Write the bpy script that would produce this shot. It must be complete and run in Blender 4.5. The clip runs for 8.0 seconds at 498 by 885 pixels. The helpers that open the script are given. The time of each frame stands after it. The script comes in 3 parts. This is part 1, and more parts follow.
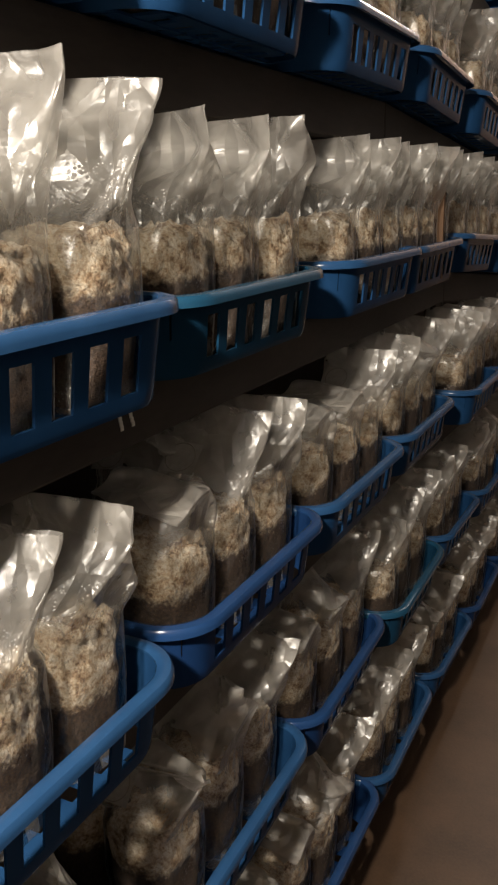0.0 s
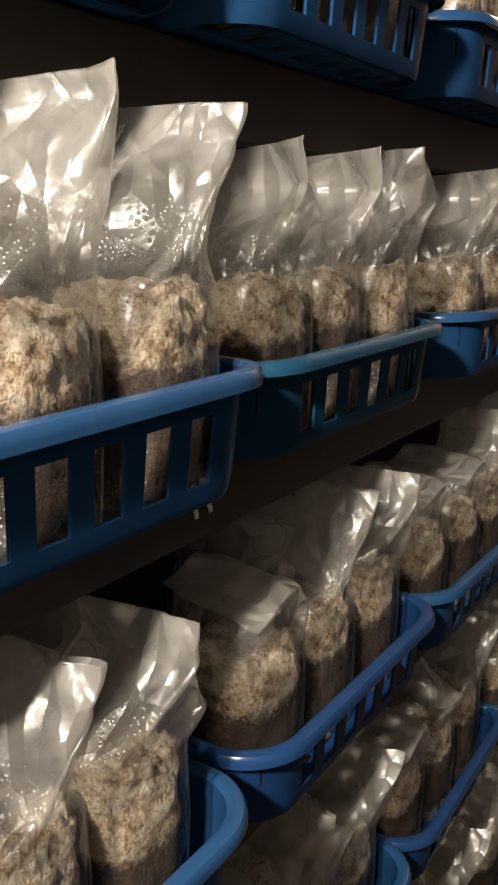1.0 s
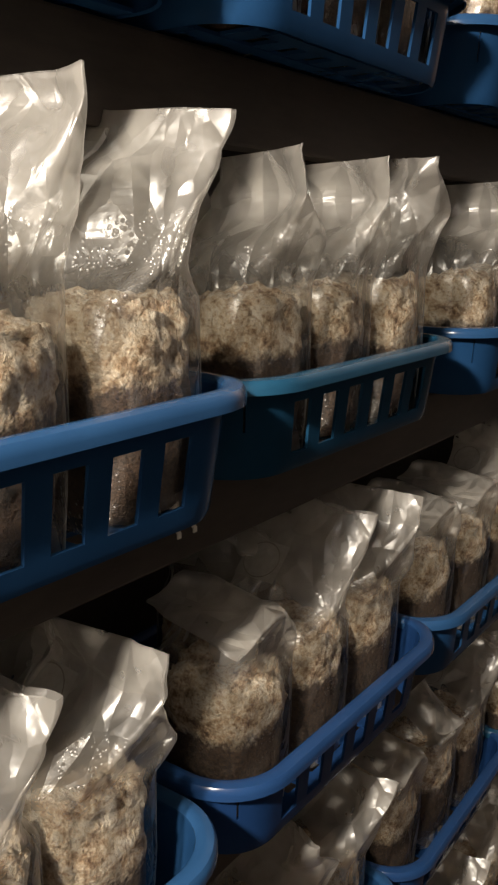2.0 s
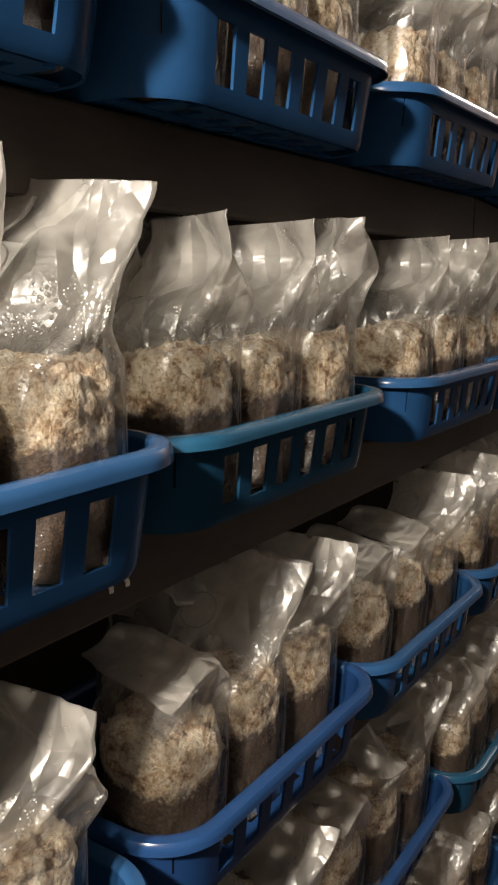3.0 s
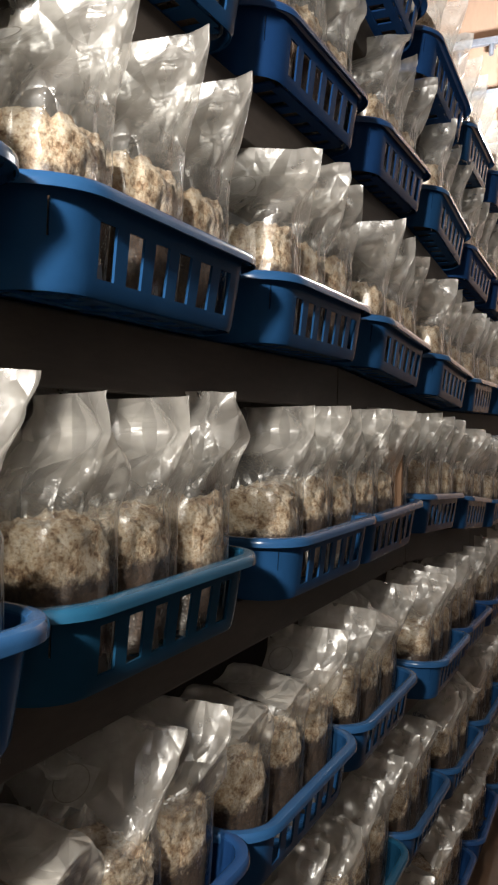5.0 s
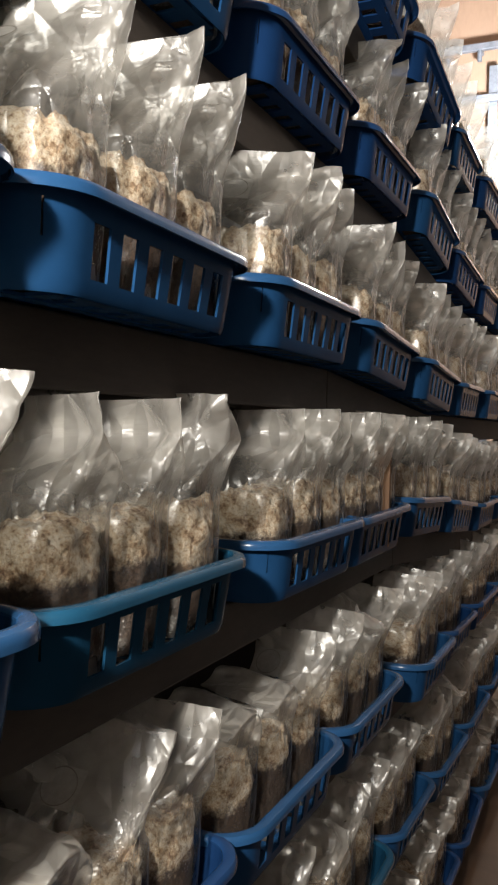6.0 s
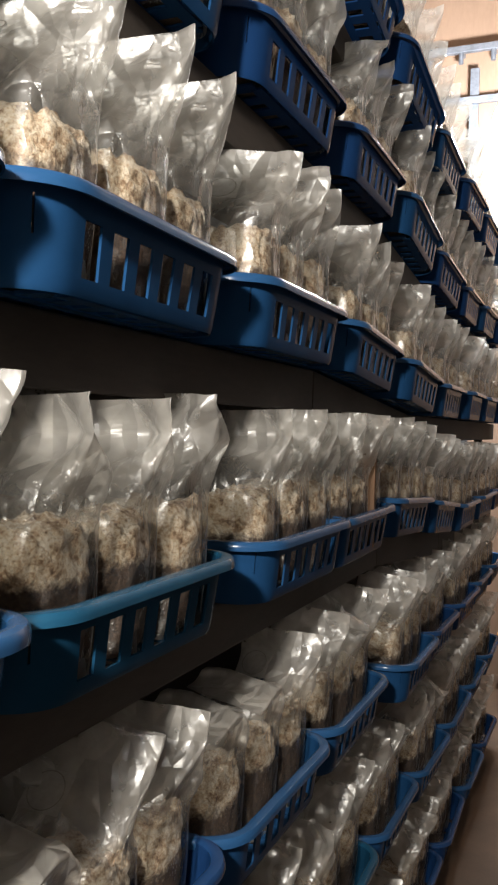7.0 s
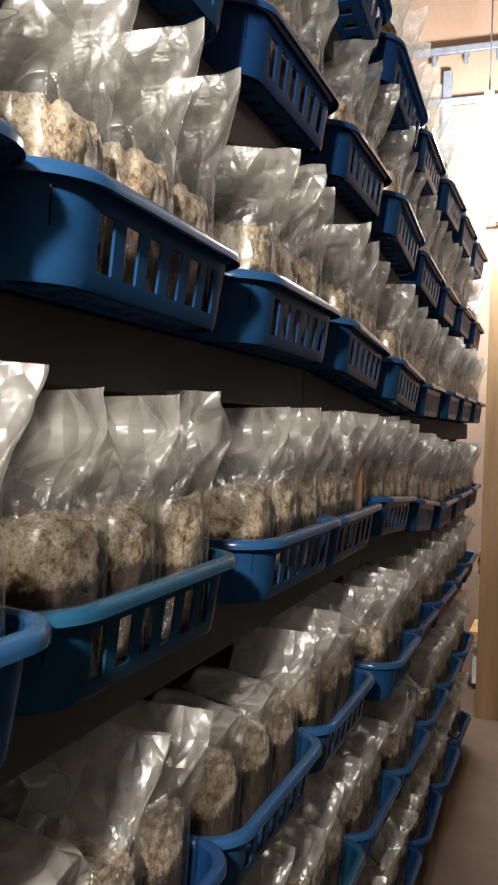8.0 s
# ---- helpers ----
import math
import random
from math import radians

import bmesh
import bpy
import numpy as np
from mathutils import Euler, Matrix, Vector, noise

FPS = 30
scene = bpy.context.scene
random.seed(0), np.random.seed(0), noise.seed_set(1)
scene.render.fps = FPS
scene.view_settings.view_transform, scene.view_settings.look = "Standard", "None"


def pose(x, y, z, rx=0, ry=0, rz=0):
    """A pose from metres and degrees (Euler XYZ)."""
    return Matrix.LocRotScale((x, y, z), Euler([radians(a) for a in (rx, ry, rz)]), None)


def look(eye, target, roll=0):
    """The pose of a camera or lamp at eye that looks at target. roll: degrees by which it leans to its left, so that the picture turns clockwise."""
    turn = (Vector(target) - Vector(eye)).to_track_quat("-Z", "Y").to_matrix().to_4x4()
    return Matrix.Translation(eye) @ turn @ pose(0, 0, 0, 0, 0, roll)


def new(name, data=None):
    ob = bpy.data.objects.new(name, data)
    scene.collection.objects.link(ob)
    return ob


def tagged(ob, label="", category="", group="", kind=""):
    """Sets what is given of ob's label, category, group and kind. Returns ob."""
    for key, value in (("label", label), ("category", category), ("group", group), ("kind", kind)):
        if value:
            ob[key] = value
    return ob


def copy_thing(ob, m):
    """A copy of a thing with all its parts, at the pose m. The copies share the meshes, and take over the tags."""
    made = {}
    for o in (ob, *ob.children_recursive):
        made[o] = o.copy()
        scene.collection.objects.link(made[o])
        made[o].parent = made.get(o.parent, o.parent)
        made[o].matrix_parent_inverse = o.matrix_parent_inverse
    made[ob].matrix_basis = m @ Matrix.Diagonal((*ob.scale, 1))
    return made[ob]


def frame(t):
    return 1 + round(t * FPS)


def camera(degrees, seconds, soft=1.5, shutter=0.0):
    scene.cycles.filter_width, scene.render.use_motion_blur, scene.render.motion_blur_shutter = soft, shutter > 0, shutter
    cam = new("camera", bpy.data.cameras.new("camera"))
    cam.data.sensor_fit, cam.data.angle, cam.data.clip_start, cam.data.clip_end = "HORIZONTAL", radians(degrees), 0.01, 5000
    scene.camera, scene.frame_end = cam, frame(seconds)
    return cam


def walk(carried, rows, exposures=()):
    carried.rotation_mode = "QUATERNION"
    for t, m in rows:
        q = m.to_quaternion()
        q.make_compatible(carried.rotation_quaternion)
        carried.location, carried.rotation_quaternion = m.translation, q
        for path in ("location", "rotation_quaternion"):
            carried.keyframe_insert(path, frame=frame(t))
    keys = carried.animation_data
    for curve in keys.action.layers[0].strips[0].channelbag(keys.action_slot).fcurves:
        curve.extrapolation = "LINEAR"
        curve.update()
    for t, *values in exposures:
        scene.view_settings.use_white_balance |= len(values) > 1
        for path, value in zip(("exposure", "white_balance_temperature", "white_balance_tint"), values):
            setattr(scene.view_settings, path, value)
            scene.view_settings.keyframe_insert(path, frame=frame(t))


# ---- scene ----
cam = camera(32.4, 8.0, soft=2.2)
PATH = [
    (0, (0.423, 0.911, 1.333), (-0.429, 2.635, 0.786), -1.2),
    (0.5, (0.366, 1.002, 1.325), (-0.511, 2.73, 0.832), -2.7),
    (1, (0.364, 1.053, 1.341), (-0.72, 2.669, 0.879), -1.5),
    (2.5, (0.383, 1.107, 1.357), (-0.758, 2.682, 0.891), 0.4),
    (3, (0.398, 1.104, 1.369), (-0.669, 2.752, 0.987), 0.3),
    (3.5, (0.411, 1.101, 1.378), (-0.579, 2.815, 1.092), 0.3),
    (4, (0.415, 1.093, 1.384), (-0.507, 2.856, 1.184), 0.6),
    (4.5, (0.412, 1.083, 1.392), (-0.464, 2.878, 1.284), 0.8),
    (5, (0.414, 1.077, 1.396), (-0.424, 2.892, 1.348), 1.1),
    (6.5, (0.404, 1.075, 1.396), (-0.39, 2.91, 1.355), 1.7),
    (7, (0.397, 1.076, 1.396), (-0.368, 2.923, 1.356), 1.7),
    (7.5, (0.379, 1.074, 1.394), (-0.35, 2.936, 1.351), 1.8),
    (8, (0.358, 1.066, 1.392), (-0.336, 2.941, 1.354), 1.8),
]
walk(cam, [(t, look(eye, target, roll)) for t, eye, target, roll in PATH],
     [(0, -0.12, 6300, 10), (0.5, -0.02, 6300, 10), (1.0, -0.03, 6250, 10), (2.5, 0.03, 6350, 10), (3.0, 0.28, 6250, 10), (3.5, 0.36, 6150, 10), (4.5, 0.38, 5850, 9), (6.5, 0.16, 5850, 8), (8.0, 0.14, 5850, 8)])


# ---- world and lamps ----
world = bpy.data.worlds.new("world")
world.use_nodes = True
world.node_tree.nodes["Background"].inputs[0].default_value = (0.9, 0.95, 1.0, 1)
world.node_tree.nodes["Background"].inputs[1].default_value = 0.002
scene.world = world
scene.view_settings.exposure = 0.0


def lamp(name, place, watts, radius, colour):
    data = bpy.data.lights.new(name, "POINT")
    data.energy, data.shadow_soft_size, data.color = watts, radius, colour
    ob = new(name, data)
    ob.location = place
    return ob


FAR_LAMP = (-0.035, 5.2, 2.82)
NEAR_LAMP = (0.27, 0.25, 1.99)
lamp("far_light", (FAR_LAMP[0], FAR_LAMP[1], FAR_LAMP[2]), 360, 0.09, (1.0, 0.98, 0.94))
lamp("near_light", (NEAR_LAMP[0], NEAR_LAMP[1], NEAR_LAMP[2]), 205, 0.045, (1.0, 0.86, 0.69))


# ---- materials ----
def material(name):
    m = bpy.data.materials.new(name)
    m.use_nodes = True
    nodes, links = m.node_tree.nodes, m.node_tree.links
    return m, nodes, links, nodes["Principled BSDF"]


def noise_node(nodes, links, scale, detail=4.0, rough=0.55, coord="Object", stretch=(1, 1, 1)):
    tc = nodes.new("ShaderNodeTexCoord")
    mp = nodes.new("ShaderNodeMapping")
    mp.inputs["Scale"].default_value = stretch
    n = nodes.new("ShaderNodeTexNoise")
    n.inputs["Scale"].default_value, n.inputs["Detail"].default_value, n.inputs["Roughness"].default_value = scale, detail, rough
    links.new(tc.outputs[coord], mp.inputs["Vector"])
    links.new(mp.outputs["Vector"], n.inputs["Vector"])
    return n


def ramp(nodes, links, source, stops):
    r = nodes.new("ShaderNodeValToRGB")
    while len(r.color_ramp.elements) < len(stops):
        r.color_ramp.elements.new(0.5)
    for e, (p, c) in zip(r.color_ramp.elements, stops):
        e.position, e.color = p, (*c, 1) if len(c) == 3 else c
    links.new(source, r.inputs["Fac"])
    return r


def bump(nodes, links, height, strength, distance, target):
    b = nodes.new("ShaderNodeBump")
    b.inputs["Strength"].default_value, b.inputs["Distance"].default_value = strength, distance
    links.new(height, b.inputs["Height"])
    links.new(b.outputs["Normal"], target)
    return b


def worn(name, dark, light, scale=8.0, rough=0.7, fine=90.0, relief=0.002, metal=0.0, stretch=(1, 1, 1)):
    """A surface with stains at one scale, grain at another and a fine relief."""
    m, nodes, links, p = material(name)
    big = noise_node(nodes, links, scale, 5, 0.6, stretch=stretch)
    small = noise_node(nodes, links, fine, 3, 0.6, stretch=stretch)
    mixed = nodes.new("ShaderNodeMath")
    mixed.operation = "MULTIPLY_ADD"
    mixed.inputs[1].default_value = 0.35
    links.new(small.outputs["Fac"], mixed.inputs[0])
    links.new(big.outputs["Fac"], mixed.inputs[2])
    col = ramp(nodes, links, mixed.outputs[0], [(0.42, dark), (0.92, light)])
    links.new(col.outputs["Color"], p.inputs["Base Color"])
    p.inputs["Roughness"].default_value, p.inputs["Metallic"].default_value = rough, metal
    bump(nodes, links, mixed.outputs[0], 0.5, relief, p.inputs["Normal"])
    return m


def basket_plastic(name, colour, other, shine=0.02):
    m, nodes, links, p = material(name)
    n = noise_node(nodes, links, 14, 4)
    col = ramp(nodes, links, n.outputs["Fac"], [(0.3, colour), (0.75, other)])
    links.new(col.outputs["Color"], p.inputs["Base Color"])
    g = noise_node(nodes, links, 60, 4)
    r = nodes.new("ShaderNodeMapRange")
    r.inputs["To Min"].default_value, r.inputs["To Max"].default_value = 0.14, 0.32
    links.new(g.outputs["Fac"], r.inputs["Value"])
    links.new(r.outputs["Result"], p.inputs["Roughness"])
    p.inputs["Specular IOR Level"].default_value = shine
    bump(nodes, links, g.outputs["Fac"], 0.15, 0.001, p.inputs["Normal"])
    return m


def film_plastic():
    """Clear, slightly milky polythene with fine crinkles and beads of water inside."""
    m, nodes, links, p = material("plastic_film")
    out = nodes["Material Output"]
    nodes.remove(p)
    clear = nodes.new("ShaderNodeBsdfTransparent")
    clear.inputs["Color"].default_value = (0.97, 0.97, 0.96, 1)
    milk = nodes.new("ShaderNodeBsdfDiffuse")
    milk.inputs["Color"].default_value = (0.95, 0.91, 0.84, 1)
    trans = nodes.new("ShaderNodeBsdfTranslucent")
    trans.inputs["Color"].default_value = (0.95, 0.91, 0.84, 1)
    gloss = nodes.new("ShaderNodeBsdfGlossy")
    gloss.inputs["Roughness"].default_value = 0.35
    body = nodes.new("ShaderNodeMixShader")
    body.inputs[0].default_value = 0.45
    links.new(milk.outputs[0], body.inputs[1])
    links.new(trans.outputs[0], body.inputs[2])
    haze = noise_node(nodes, links, 15, 3, 0.55)
    amount = nodes.new("ShaderNodeMapRange")
    amount.inputs["From Min"].default_value, amount.inputs["From Max"].default_value = 0.3, 0.75
    amount.inputs["To Min"].default_value, amount.inputs["To Max"].default_value = 0.1, 0.38
    links.new(haze.outputs["Fac"], amount.inputs["Value"])
    # where the film clings to the damp block it is clear
    place = nodes.new("ShaderNodeTexCoord")
    split = nodes.new("ShaderNodeSeparateXYZ")
    links.new(place.outputs["Object"], split.inputs[0])
    cling = nodes.new("ShaderNodeMapRange")
    cling.inputs["From Min"].default_value, cling.inputs["From Max"].default_value = 0.12, 0.2
    cling.inputs["To Min"].default_value, cling.inputs["To Max"].default_value = 0.07, 1.0
    links.new(split.outputs["Z"], cling.inputs["Value"])
    hem = nodes.new("ShaderNodeMapRange")
    hem.inputs["From Min"].default_value, hem.inputs["From Max"].default_value = 0.028, 0.02
    hem.inputs["To Max"].default_value = 0.16
    links.new(split.outputs["Z"], hem.inputs["Value"])
    slack = nodes.new("ShaderNodeMath")
    slack.operation = "MULTIPLY"
    links.new(amount.outputs["Result"], slack.inputs[0])
    links.new(cling.outputs["Result"], slack.inputs[1])
    first = nodes.new("ShaderNodeMixShader")
    gathered = nodes.new("ShaderNodeMath")
    gathered.operation = "MAXIMUM"
    links.new(slack.outputs[0], gathered.inputs[0])
    links.new(hem.outputs["Result"], gathered.inputs[1])
    links.new(gathered.outputs[0], first.inputs[0])
    links.new(clear.outputs[0], first.inputs[1])
    links.new(body.outputs[0], first.inputs[2])
    # gloss grows towards a grazing view
    fres = nodes.new("ShaderNodeLayerWeight")
    fres.inputs["Blend"].default_value = 0.5
    steep = nodes.new("ShaderNodeMath")
    steep.operation = "POWER"
    steep.inputs[1].default_value = 4.0
    links.new(fres.outputs["Facing"], steep.inputs[0])
    sheen = nodes.new("ShaderNodeMath")
    sheen.operation = "MULTIPLY_ADD"
    sheen.inputs[1].default_value, sheen.inputs[2].default_value = 0.35, 0.11
    links.new(steep.outputs[0], sheen.inputs[0])
    second = nodes.new("ShaderNodeMixShader")
    links.new(sheen.outputs[0], second.inputs[0])
    links.new(first.outputs[0], second.inputs[1])
    links.new(gloss.outputs[0], second.inputs[2])
    # crinkles, and beads of water
    crinkle = noise_node(nodes, links, 40, 2, 0.5)
    tc = nodes.new("ShaderNodeTexCoord")
    vor = nodes.new("ShaderNodeTexVoronoi")
    vor.inputs["Scale"].default_value = 260
    links.new(tc.outputs["Object"], vor.inputs["Vector"])
    bead = ramp(nodes, links, vor.outputs["Distance"], [(0.0, (1, 1, 1)), (0.45, (0, 0, 0))])
    where = ramp(nodes, links, noise_node(nodes, links, 14, 2).outputs["Fac"], [(0.5, (0, 0, 0)), (0.62, (1, 1, 1))])
    both = nodes.new("ShaderNodeMath")
    both.operation = "MULTIPLY"
    links.new(bead.outputs["Color"], both.inputs[0])
    links.new(where.outputs["Color"], both.inputs[1])
    damp = nodes.new("ShaderNodeMapRange")
    damp.inputs["From Min"].default_value, damp.inputs["From Max"].default_value = 0.215, 0.195
    links.new(split.outputs["Z"], damp.inputs["Value"])
    low_beads = nodes.new("ShaderNodeMath")
    low_beads.operation = "MULTIPLY"
    links.new(both.outputs[0], low_beads.inputs[0])
    links.new(damp.outputs["Result"], low_beads.inputs[1])
    # flat facets between straight, sharp creases
    lay = nodes.new("ShaderNodeMapping")
    lay.inputs["Scale"].default_value, lay.inputs["Rotation"].default_value = (1, 1, 0.55), (0.2, 0.45, 0.1)
    links.new(tc.outputs["Object"], lay.inputs["Vector"])
    ridge = nodes.new("ShaderNodeTexVoronoi")
    ridge.feature = "DISTANCE_TO_EDGE"
    ridge.inputs["Scale"].default_value = 30
    links.new(lay.outputs["Vector"], ridge.inputs["Vector"])
    pleats = nodes.new("ShaderNodeMath")
    pleats.operation = "MULTIPLY_ADD"
    pleats.inputs[1].default_value = 5.0
    links.new(ridge.outputs["Distance"], pleats.inputs[0])
    links.new(crinkle.outputs["Fac"], pleats.inputs[2])
    total = nodes.new("ShaderNodeMath")
    total.operation = "MULTIPLY_ADD"
    total.inputs[1].default_value = 0.5
    links.new(low_beads.outputs[0], total.inputs[0])
    links.new(pleats.outputs[0], total.inputs[2])
    b = nodes.new("ShaderNodeBump")
    b.inputs["Strength"].default_value, b.inputs["Distance"].default_value = 0.6, 0.004
    links.new(total.outputs[0], b.inputs["Height"])
    soft = nodes.new("ShaderNodeBump")
    soft.inputs["Strength"].default_value, soft.inputs["Distance"].default_value = 0.7, 0.005
    links.new(pleats.outputs[0], soft.inputs["Height"])
    for node in (gloss, fres):
        links.new(b.outputs["Normal"], node.inputs["Normal"])
    for node in (milk, trans):
        links.new(soft.outputs["Normal"], node.inputs["Normal"])
    links.new(second.outputs[0], out.inputs["Surface"])
    return m


def substrate():
    """Sawdust, grown through with cream mycelium from the top down to a ragged edge."""
    m, nodes, links, p = material("sawdust_substrate")
    tc = nodes.new("ShaderNodeTexCoord")
    sep = nodes.new("ShaderNodeSeparateXYZ")
    links.new(tc.outputs["Object"], sep.inputs[0])
    info = nodes.new("ShaderNodeObjectInfo")
    lift = nodes.new("ShaderNodeMath")
    lift.operation = "MULTIPLY_ADD"
    lift.inputs[1].default_value = 0.025
    links.new(info.outputs["Random"], lift.inputs[0])
    links.new(sep.outputs["Z"], lift.inputs[2])
    edge = noise_node(nodes, links, 70, 6, 0.7)
    ragged = nodes.new("ShaderNodeMath")
    ragged.operation = "MULTIPLY_ADD"
    ragged.inputs[1].default_value = 0.05
    links.new(edge.outputs["Fac"], ragged.inputs[0])
    links.new(lift.outputs[0], ragged.inputs[2])
    grown = nodes.new("ShaderNodeMapRange")
    grown.inputs["From Min"].default_value, grown.inputs["From Max"].default_value = 0.121, 0.134
    links.new(ragged.outputs[0], grown.inputs["Value"])
    speck = noise_node(nodes, links, 240, 5, 0.7)
    patch = noise_node(nodes, links, 50, 6, 0.72)
    cream = ramp(nodes, links, patch.outputs["Fac"], [(0.34, (0.17, 0.095, 0.05)), (0.42, (0.48, 0.34, 0.21)), (0.5, (0.75, 0.63, 0.47)), (0.62, (0.86, 0.79, 0.67))])
    dots = ramp(nodes, links, speck.outputs["Fac"], [(0.37, (0.3, 0.18, 0.1)), (0.46, (0.85, 0.8, 0.74)), (0.6, (1, 1, 1))])
    mul = nodes.new("ShaderNodeMix")
    mul.data_type, mul.blend_type = "RGBA", "MULTIPLY"
    mul.inputs[0].default_value = 0.7
    links.new(cream.outputs["Color"], mul.inputs[6])
    links.new(dots.outputs["Color"], mul.inputs[7])
    wood = ramp(nodes, links, speck.outputs["Fac"], [(0.35, (0.03, 0.018, 0.011)), (0.65, (0.1, 0.06, 0.038))])
    mix = nodes.new("ShaderNodeMix")
    mix.data_type = "RGBA"
    links.new(grown.outputs["Result"], mix.inputs[0])
    links.new(wood.outputs["Color"], mix.inputs[6])
    links.new(mul.outputs[2], mix.inputs[7])
    links.new(mix.outputs[2], p.inputs["Base Color"])
    p.inputs["Roughness"].default_value = 0.85
    crumb = noise_node(nodes, links, 80, 5, 0.7)
    both = nodes.new("ShaderNodeMath")
    both.operation = "MULTIPLY_ADD"
    both.inputs[1].default_value = 2.0
    links.new(crumb.outputs["Fac"], both.inputs[0])
    links.new(speck.outputs["Fac"], both.inputs[2])
    bump(nodes, links, both.outputs[0], 0.8, 0.006, p.inputs["Normal"])
    return m


def filter_paper():
    """Thin white breathing paper, half see-through."""
    m, nodes, links, p = material("filter_paper")
    n = noise_node(nodes, links, 120, 4)
    col = ramp(nodes, links, n.outputs["Fac"], [(0.3, (0.6, 0.59, 0.56)), (0.7, (0.74, 0.73, 0.7))])
    links.new(col.outputs["Color"], p.inputs["Base Color"])
    p.inputs["Roughness"].default_value = 0.6
    p.inputs["Alpha"].default_value = 0.42
    return m


# body colours, with the shade on the basket sides darkened into them
SHADED_BLUES = [
    basket_plastic("shaded_blue_plastic", (0.011, 0.042, 0.112), (0.016, 0.057, 0.145)),
    basket_plastic("shaded_deep_blue_plastic", (0.009, 0.03, 0.098), (0.012, 0.04, 0.122)),
    basket_plastic("shaded_teal_blue_plastic", (0.008, 0.037, 0.075), (0.011, 0.048, 0.1)),
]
# the same plastics for the rims, left lighter as they catch the light
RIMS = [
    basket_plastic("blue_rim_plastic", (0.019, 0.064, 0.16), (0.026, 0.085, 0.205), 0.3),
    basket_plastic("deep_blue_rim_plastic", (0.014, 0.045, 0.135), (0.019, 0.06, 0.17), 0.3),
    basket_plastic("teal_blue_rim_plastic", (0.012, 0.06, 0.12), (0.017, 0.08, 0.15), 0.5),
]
FILM = film_plastic()
BLOCK = substrate()
PATCH = filter_paper()
RING = worn("weld_ring", (0.12, 0.11, 0.1), (0.22, 0.2, 0.18), 60, 0.6)
BEAM = worn("dark_beam", (0.022, 0.017, 0.013), (0.06, 0.046, 0.036), 9, 0.75, 120, 0.001, stretch=(1, 0.25, 1))
FLOOR = worn("brown_concrete", (0.05, 0.028, 0.014), (0.1, 0.056, 0.029), 5, 0.75, 160, 0.0015)
WALL = worn("tan_wall_board", (0.17, 0.105, 0.065), (0.25, 0.16, 0.105), 2.0, 0.7, 60, 0.001, stretch=(1, 1, 0.3))
CEIL = worn("tan_ceiling_board", (0.28, 0.185, 0.12), (0.38, 0.26, 0.175), 1.5, 0.75, 50, 0.001)
# for the unseen walls: kept dark so that little light bounces back
DARK = worn("low_bounce_dark_board", (0.025, 0.02, 0.017), (0.05, 0.042, 0.036), 2.0, 0.8, 60, 0.001)
WOOD = worn("pine_wood", (0.36, 0.19, 0.07), (0.55, 0.32, 0.13), 6, 0.6, 80, 0.001, stretch=(3, 3, 0.25))
STEEL = worn("grey_steel", (0.12, 0.13, 0.15), (0.24, 0.25, 0.28), 20, 0.45, 120, 0.0005, metal=0.6)
OLD_WOOD = worn("old_pine_board", (0.2, 0.11, 0.045), (0.34, 0.2, 0.09), 6, 0.65, 80, 0.001, stretch=(3, 3, 0.25))
WHITE = worn("white_paint", (0.68, 0.66, 0.6), (0.8, 0.78, 0.73), 10, 0.5, 120, 0.0005)
SACK = worn("brown_sack", (0.16, 0.08, 0.05), (0.3, 0.17, 0.1), 14, 0.5, 120, 0.002)


def glow(name, colour, strength):
    m, nodes, links, p = material(name)
    p.inputs["Emission Color"].default_value = (*colour, 1)
    p.inputs["Emission Strength"].default_value = strength
    return m


BULB = glow("lit_bulb", (1.0, 0.96, 0.9), 60)


# ---- builders ----
def mesh_of(name, bm, mat, smooth=True):
    bmesh.ops.recalc_face_normals(bm, faces=bm.faces)
    me = bpy.data.meshes.new(name)
    bm.to_mesh(me)
    bm.free()
    me.materials.append(mat)
    if smooth:
        for f in me.polygons:
            f.use_smooth = True
        if smooth != "film":
            me.set_sharp_from_angle(angle=radians(38))
    return me


def part(name, bm, mat, parent, label="", smooth=False):
    me = bm if isinstance(bm, bpy.types.Mesh) else mesh_of(name, bm, mat, smooth)
    ob = new(name, me)
    ob.parent = parent
    return tagged(ob, label)


def box(bm, lo, hi, bevel=0.0):
    made = bmesh.ops.create_cube(bm, size=1.0)["verts"]
    for v in made:
        v.co = Vector([lo[k] + (v.co[k] + 0.5) * (hi[k] - lo[k]) for k in range(3)])
    if bevel:
        edges = list({e for v in made for e in v.link_edges})
        bmesh.ops.bevel(bm, geom=edges, offset=bevel, segments=2, affect="EDGES", profile=0.6)
    return bm


def rod(bm, a, b, r, seg=10):
    a, b = Vector(a), Vector(b)
    d = b - a
    m = Matrix.Translation((a + b) / 2) @ d.to_track_quat("Z", "Y").to_matrix().to_4x4()
    bmesh.ops.create_cone(bm, cap_ends=True, segments=seg, radius1=r, radius2=r, depth=d.length, matrix=m)
    return bm


def slab(name, lo, hi, mat, label, category, bevel=0.0):
    return tagged(part(name, box(bmesh.new(), lo, hi, bevel), mat, None), label, category, kind="structure")


